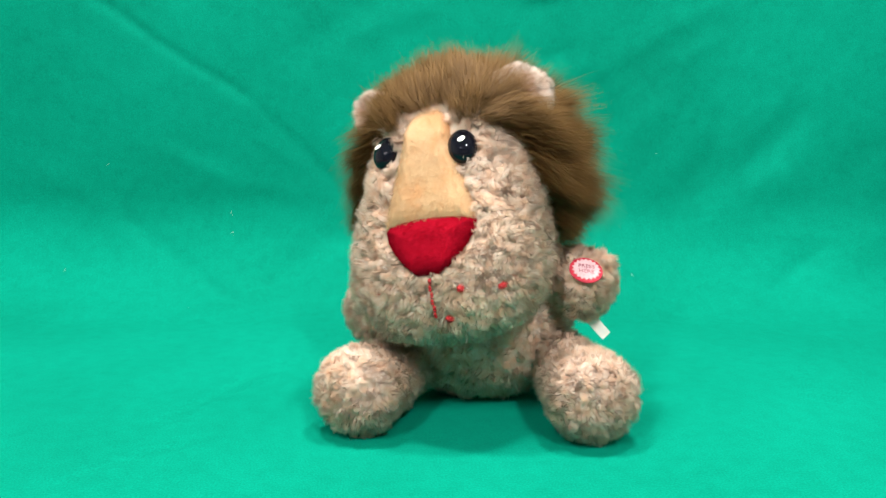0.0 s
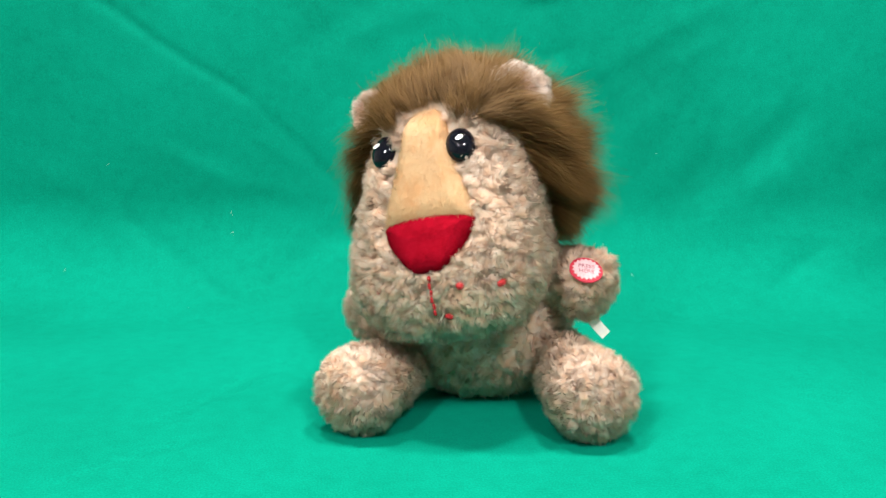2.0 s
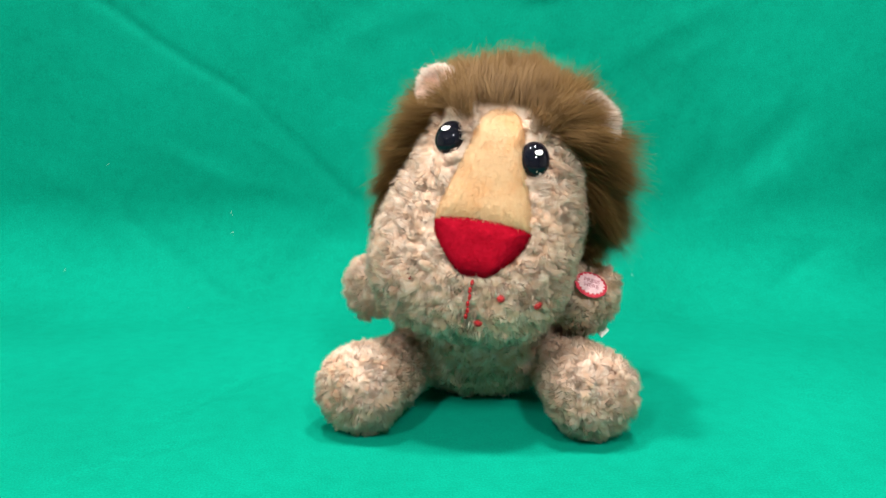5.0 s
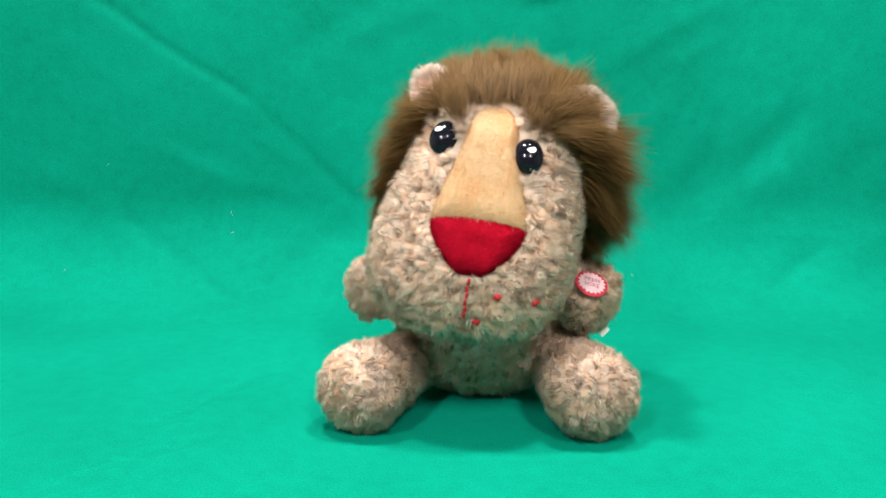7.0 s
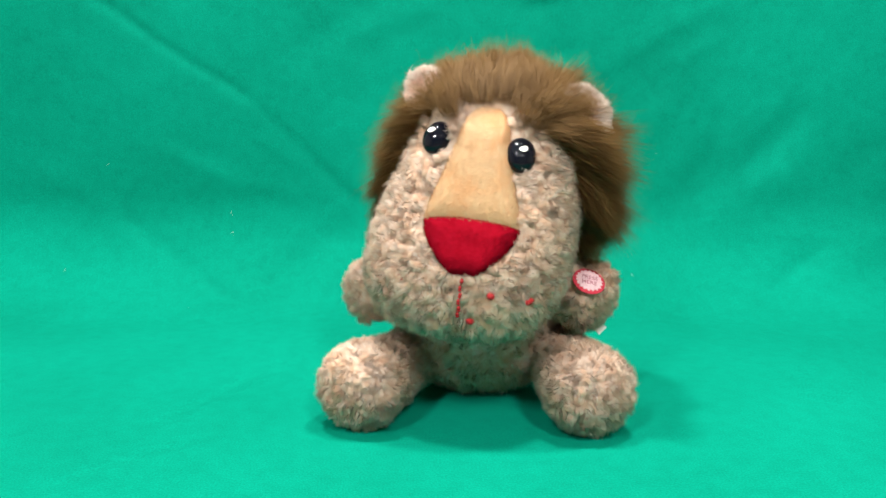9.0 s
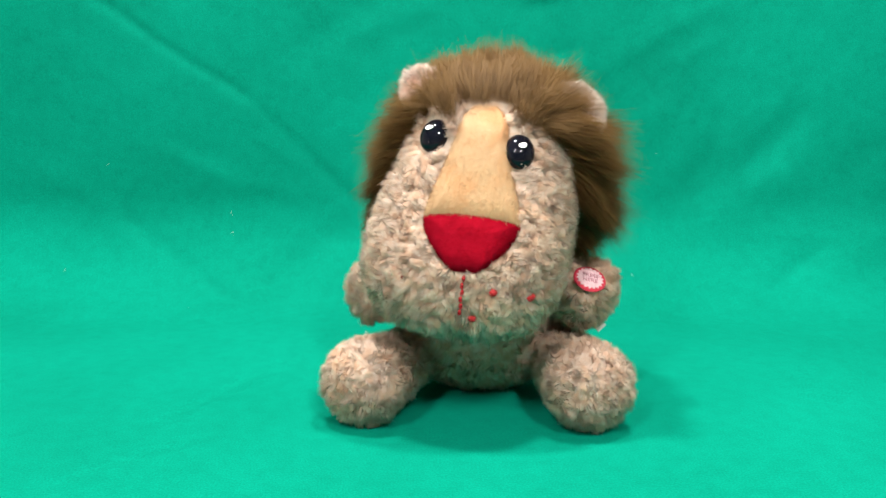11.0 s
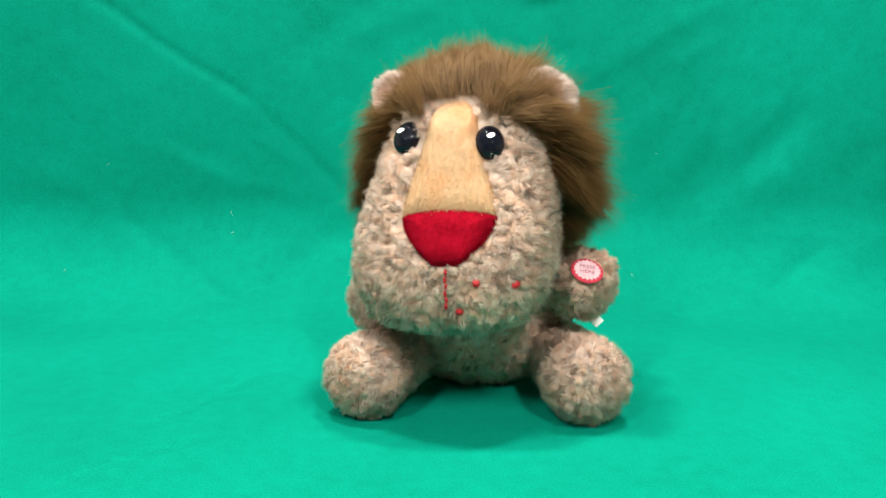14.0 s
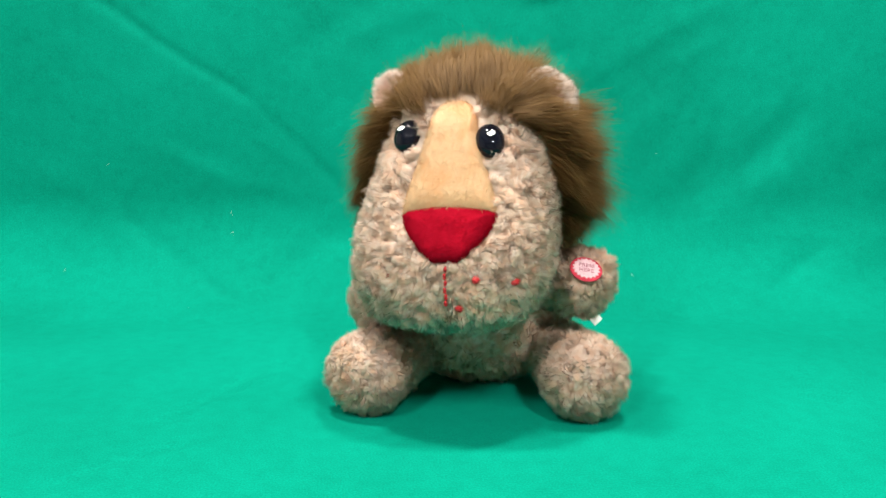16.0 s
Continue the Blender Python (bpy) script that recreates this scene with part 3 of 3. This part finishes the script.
NECK = (0.033, 0.0, 0.085)
PATCH_AT = np.array((0.1065, -0.0600, 0.1155))
arm_left = limb("arm", [(0.000, 0.012, 0.088), (-0.021, 0.000, 0.084), (-0.040, -0.012, 0.079), (-0.058, -0.024, 0.0735), (-0.0690, -0.032, 0.071)],
                [0.020, 0.020, 0.0205, 0.0215, 0.019], 640, "short plush arm with a rounded paw", lion, NECK)
arm_right = limb("arm", [(0.066, 0.000, 0.096), (0.084, -0.015, 0.100), (0.099, -0.030, 0.1015), (0.113, -0.044, 0.101), (0.124, -0.053, 0.0985)],
                 [0.021, 0.021, 0.0225, 0.0235, 0.021], 700, "short plush arm with a press-here patch", lion, NECK,
                 keep=lambda c: np.linalg.norm(c + np.array(NECK) - PATCH_AT, axis=1) > 0.0125)


def press_patch():
    """The round push patch on the paw: red disc, pink starburst on it, and worn lettering bars."""
    m = pose(*(PATCH_AT + np.array((0.0, -0.0022, 0.0008))), 36, 6, -4)
    rot3, at = np.array(m.to_3x3()), np.array(m.translation) - np.array(NECK)

    def disc(radius, thick, teeth, deep, lift):
        n = 72
        q = np.linspace(0, 2 * math.pi, n, endpoint=False)
        saw = np.abs(((q * teeth / (2 * math.pi)) % 1) * 2 - 1)
        r = radius - deep * saw
        rows = []
        for f, h in ((1.0, -thick), (1.0, 0.0), (0.93, thick * 0.8), (0.5, thick), (0.02, thick * 1.1)):
            rows.append(np.stack([r * f, r * f, 0 * r], 1) * np.stack([np.cos(q), np.sin(q), 0 * q], 1) + (0, 0, lift + h))
        v = np.concatenate(rows)
        return v @ rot3.T + at, grid_tris(5, n, True)

    red = link("press_patch", *disc(0.0125, 0.0007, 1, 0.0, 0.0), RED_PATCH, arm_right, "red-rimmed round press patch")
    link("starburst", *disc(0.0108, 0.0005, 18, 0.0018, 0.0010), PINK_PATCH, red, "pale pink starburst")
    for word, up in (("PRESS", 0.0008), ("HERE", -0.0042)):
        text = bpy.data.curves.new("lettering", "FONT")
        text.body, text.size, text.align_x, text.extrude, text.offset = word, 0.0050, "CENTER", 0.0001, 0.0
        shape = bpy.data.objects.new("lettering", text)
        me = bpy.data.meshes.new_from_object(shape)
        me.transform(Matrix.Translation(at) @ m.to_3x3().to_4x4() @ Matrix.Translation((0, up, 0.0017)))
        bpy.data.objects.remove(shape)
        ob = new("lettering", me)
        me.materials.clear()
        me.materials.append(DARK_THREAD)
        ob.parent = red


press_patch()


def sewn_tag():
    """A folded white care tag sewn into the side seam."""
    m = pose(0.1160, -0.034, 0.0735, -28, 48, -12)
    rot3, at = np.array(m.to_3x3()), np.array(m.translation)
    u, w = np.meshgrid(np.linspace(0, 1, 9), np.linspace(-0.5, 0.5, 7), indexing="ij")
    leaf = lambda d: np.stack([u * 0.021, d + 0.0012 * np.sin(u * 3), w * 0.009], 2).reshape(-1, 3)
    t = grid_tris(9, 7)
    v, t = joined((leaf(0.0), t), (leaf(0.0007), t[:, ::-1]))
    link("care_tag", v @ rot3.T + at, t, WHITE_FABRIC, lion, "small white fabric care tag")


sewn_tag()


# ---- what moves ----
BODY_ROWS = [
    (0.00, -0.0000, 0.0000, 0.00),
    (0.50, -0.0015, 0.0022, 0.86),
    (1.00, -0.0010, 0.0007, 1.27),
    (1.50, -0.0004, 0.0009, -0.05),
    (2.00, 0.0002, 0.0023, -0.04),
    (2.50, -0.0009, 0.0042, 0.82),
    (3.00, -0.0003, 0.0034, 0.85),
    (3.50, -0.0002, 0.0049, -0.03),
    (4.00, 0.0013, 0.0040, -1.00),
    (4.50, 0.0007, 0.0039, -0.05),
    (5.00, -0.0000, 0.0047, 0.59),
    (5.50, 0.0007, 0.0061, -0.25),
    (6.00, 0.0015, 0.0068, -0.86),
    (6.50, 0.0011, 0.0077, -0.11),
    (7.00, 0.0010, 0.0066, 0.25),
    (7.50, 0.0023, 0.0105, -1.28),
    (8.00, 0.0024, 0.0096, -1.61),
    (8.50, 0.0008, 0.0100, 0.30),
    (9.00, -0.0006, 0.0122, 0.64),
    (9.50, 0.0013, 0.0151, -0.35),
    (10.00, 0.0020, 0.0164, -0.54),
    (10.50, 0.0012, 0.0175, 0.52),
    (11.00, 0.0006, 0.0196, 0.83),
    (11.50, 0.0007, 0.0217, 0.52),
    (12.00, 0.0018, 0.0221, 0.12),
    (12.50, 0.0017, 0.0251, 1.56),
    (13.00, 0.0007, 0.0298, 1.27),
    (13.50, 0.0019, 0.0312, 1.26),
    (14.00, 0.0016, 0.0332, 0.40),
    (14.50, 0.0022, 0.0327, 1.07),
    (15.00, -0.0003, 0.0360, 1.64),
    (15.50, 0.0018, 0.0384, 0.61),
    (16.00, 0.0019, 0.0394, 0.17),
]
HEAD_ROWS = [
    (0.00, 0.0322, -0.0176, 0.0840, 7.4, -10.6, -20.4),
    (0.25, 0.0313, -0.0164, 0.0863, 9.5, -7.1, -19.5),
    (0.50, 0.0348, -0.0153, 0.0861, 10.2, -3.2, -18.3),
    (0.75, 0.0306, -0.0150, 0.0874, 9.6, 6.2, -11.1),
    (1.00, 0.0221, -0.0181, 0.0847, 7.5, 11.6, -3.8),
    (1.25, 0.0306, -0.0147, 0.0856, 9.6, 5.4, -12.2),
    (1.50, 0.0338, -0.0138, 0.0876, 11.1, -0.5, -17.4),
    (1.75, 0.0315, -0.0167, 0.0837, 7.5, -8.4, -18.1),
    (2.00, 0.0319, -0.0150, 0.0851, 7.5, -11.1, -20.4),
    (2.25, 0.0325, -0.0149, 0.0868, 9.8, -6.4, -19.3),
    (2.50, 0.0383, -0.0133, 0.0878, 10.9, -1.7, -18.7),
    (2.75, 0.0322, -0.0129, 0.0884, 9.8, 8.1, -10.3),
    (3.00, 0.0267, -0.0143, 0.0846, 7.7, 10.7, -6.0),
    (3.25, 0.0334, -0.0111, 0.0867, 10.5, 4.3, -14.0),
    (3.50, 0.0325, -0.0122, 0.0873, 10.7, -1.5, -16.3),
    (3.75, 0.0321, -0.0141, 0.0840, 7.3, -9.2, -18.8),
    (4.00, 0.0317, -0.0129, 0.0862, 8.1, -9.4, -20.6),
    (4.25, 0.0356, -0.0126, 0.0862, 9.7, -4.0, -19.5),
    (4.50, 0.0374, -0.0113, 0.0869, 9.9, 1.8, -16.8),
    (4.75, 0.0275, -0.0130, 0.0870, 8.6, 10.4, -7.3),
    (5.00, 0.0271, -0.0138, 0.0846, 7.8, 9.0, -7.6),
    (5.25, 0.0318, -0.0114, 0.0865, 10.1, 2.9, -14.3),
    (5.50, 0.0289, -0.0141, 0.0846, 8.3, -3.0, -14.9),
    (5.75, 0.0308, -0.0133, 0.0828, 6.1, -9.5, -18.2),
    (6.00, 0.0308, -0.0123, 0.0854, 7.7, -6.8, -19.5),
    (6.25, 0.0307, -0.0134, 0.0845, 8.3, -1.8, -17.3),
    (6.50, 0.0257, -0.0107, 0.0857, 7.9, 7.3, -8.9),
    (6.75, 0.0227, -0.0126, 0.0863, 7.5, 12.5, -3.6),
    (7.00, 0.0293, -0.0119, 0.0855, 8.3, 7.0, -9.4),
    (7.25, 0.0310, -0.0096, 0.0868, 9.9, 1.4, -14.9),
    (7.50, 0.0272, -0.0116, 0.0830, 6.7, -5.0, -15.4),
    (7.75, 0.0286, -0.0098, 0.0825, 5.6, -9.4, -18.1),
    (8.00, 0.0256, -0.0093, 0.0843, 7.4, -4.7, -16.1),
    (8.25, 0.0289, -0.0098, 0.0839, 7.9, -0.3, -14.8),
    (8.50, 0.0297, -0.0089, 0.0865, 8.2, 7.2, -10.3),
    (8.75, 0.0239, -0.0117, 0.0855, 7.1, 11.7, -4.8),
    (9.00, 0.0290, -0.0102, 0.0856, 8.5, 5.9, -11.5),
    (9.25, 0.0330, -0.0108, 0.0853, 8.6, -1.7, -16.5),
    (9.50, 0.0300, -0.0135, 0.0821, 5.4, -8.2, -16.5),
    (9.75, 0.0293, -0.0104, 0.0849, 5.9, -9.2, -17.7),
    (10.00, 0.0270, -0.0108, 0.0862, 7.5, -4.3, -15.6),
    (10.25, 0.0301, -0.0100, 0.0861, 7.9, 0.5, -14.0),
    (10.50, 0.0268, -0.0097, 0.0883, 7.7, 9.0, -7.4),
    (10.75, 0.0225, -0.0120, 0.0860, 6.3, 11.2, -3.5),
    (11.00, 0.0252, -0.0125, 0.0862, 7.4, 5.3, -8.6),
    (11.25, 0.0221, -0.0149, 0.0864, 7.1, 0.3, -9.4),
    (11.50, 0.0258, -0.0121, 0.0845, 5.1, -7.7, -14.0),
    (11.75, 0.0257, -0.0107, 0.0869, 5.9, -7.7, -14.9),
    (12.00, 0.0232, -0.0127, 0.0871, 6.8, -2.1, -11.1),
    (12.25, 0.0294, -0.0110, 0.0883, 7.7, 1.8, -11.3),
    (12.50, 0.0269, -0.0116, 0.0901, 7.6, 8.8, -5.8),
    (12.75, 0.0222, -0.0126, 0.0879, 6.2, 9.9, -2.8),
    (13.00, 0.0239, -0.0100, 0.0899, 8.0, 5.3, -7.7),
    (13.25, 0.0244, -0.0124, 0.0883, 6.7, -1.2, -10.0),
    (13.50, 0.0290, -0.0120, 0.0860, 4.4, -8.8, -14.8),
    (13.75, 0.0270, -0.0094, 0.0886, 6.1, -7.0, -15.5),
    (14.00, 0.0254, -0.0095, 0.0879, 6.9, -2.2, -13.1),
    (14.25, 0.0295, -0.0074, 0.0904, 7.7, 3.6, -11.8),
    (14.50, 0.0246, -0.0088, 0.0913, 7.1, 10.5, -5.5),
    (14.75, 0.0239, -0.0092, 0.0886, 6.2, 8.6, -5.7),
    (15.00, 0.0249, -0.0080, 0.0898, 7.7, 3.9, -9.3),
    (15.25, 0.0240, -0.0097, 0.0874, 5.5, -3.0, -10.9),
    (15.50, 0.0282, -0.0069, 0.0870, 4.4, -8.9, -15.7),
    (15.75, 0.0246, -0.0074, 0.0890, 5.8, -6.0, -14.7),
    (16.00, 0.0242, -0.0092, 0.0879, 5.7, -2.0, -12.6),
]
ARM_ROWS = [
    (0.00, 0.0),
    (0.25, 0.6),
    (0.50, 3.5),
    (0.75, 7.7),
    (1.00, 9.7),
    (1.25, 7.4),
    (1.50, 3.4),
    (1.75, 0.7),
    (2.00, 0.1),
    (2.25, 1.4),
    (2.50, 4.9),
    (2.75, 9.0),
    (3.00, 10.1),
    (3.25, 7.1),
    (3.50, 3.1),
    (3.75, 0.8),
    (4.00, 0.4),
    (4.25, 2.1),
    (4.50, 6.1),
    (4.75, 9.8),
    (5.00, 9.8),
    (5.25, 6.1),
    (5.50, 2.4),
    (5.75, 0.7),
    (6.00, 0.9),
    (6.25, 3.3),
    (6.50, 7.5),
    (6.75, 10.5),
    (7.00, 9.3),
    (7.25, 5.0),
    (7.50, 1.4),
    (7.75, 0.6),
    (8.00, 1.5),
    (8.25, 4.4),
    (8.50, 8.7),
    (8.75, 10.6),
    (9.00, 8.2),
    (9.25, 4.0),
    (9.50, 1.4),
    (9.75, 0.6),
    (10.00, 1.6),
    (10.25, 4.9),
    (10.50, 9.1),
    (10.75, 10.4),
    (11.00, 7.4),
    (11.25, 2.9),
    (11.50, 0.6),
    (11.75, 0.4),
    (12.00, 2.1),
    (12.25, 5.8),
    (12.50, 9.6),
    (12.75, 9.6),
    (13.00, 5.8),
    (13.25, 2.3),
    (13.50, 0.7),
    (13.75, 0.7),
    (14.00, 2.8),
    (14.25, 6.8),
    (14.50, 10.0),
    (14.75, 9.8),
    (15.00, 6.4),
    (15.25, 2.4),
    (15.50, 0.6),
    (15.75, 0.3),
    (16.00, 2.2),
]


def between(rows, t):
    return [float(np.interp(t, [r[0] for r in rows], [r[k] for r in rows])) for k in range(1, len(rows[0]))]


def body_pose(t):
    """The toy creeps back over the cloth, turning a little about its belly."""
    dx, dy, turn = between(BODY_ROWS, t)
    return Matrix.Translation((0.033 + dx, dy, 0)) @ pose(0, 0, 0, 0, 0, turn) @ Matrix.Translation((-0.033, 0, 0))


def motions():
    walk(lion, [(t, body_pose(t)) for t, *_ in BODY_ROWS])
    walk(head, [(t, body_pose(t).inverted() @ pose(*p)) for t, *p in HEAD_ROWS])
    for arm, swing in ((arm_left, 1.35), (arm_right, 0.9)):
        # the upper body stays nearer to the camera than the seat as it creeps back
        walk(arm, [(t, pose(NECK[0], NECK[1] - 0.6 * between(BODY_ROWS, t)[1], NECK[2], 0, a * swing, 0)) for t, a in ARM_ROWS])


motions()
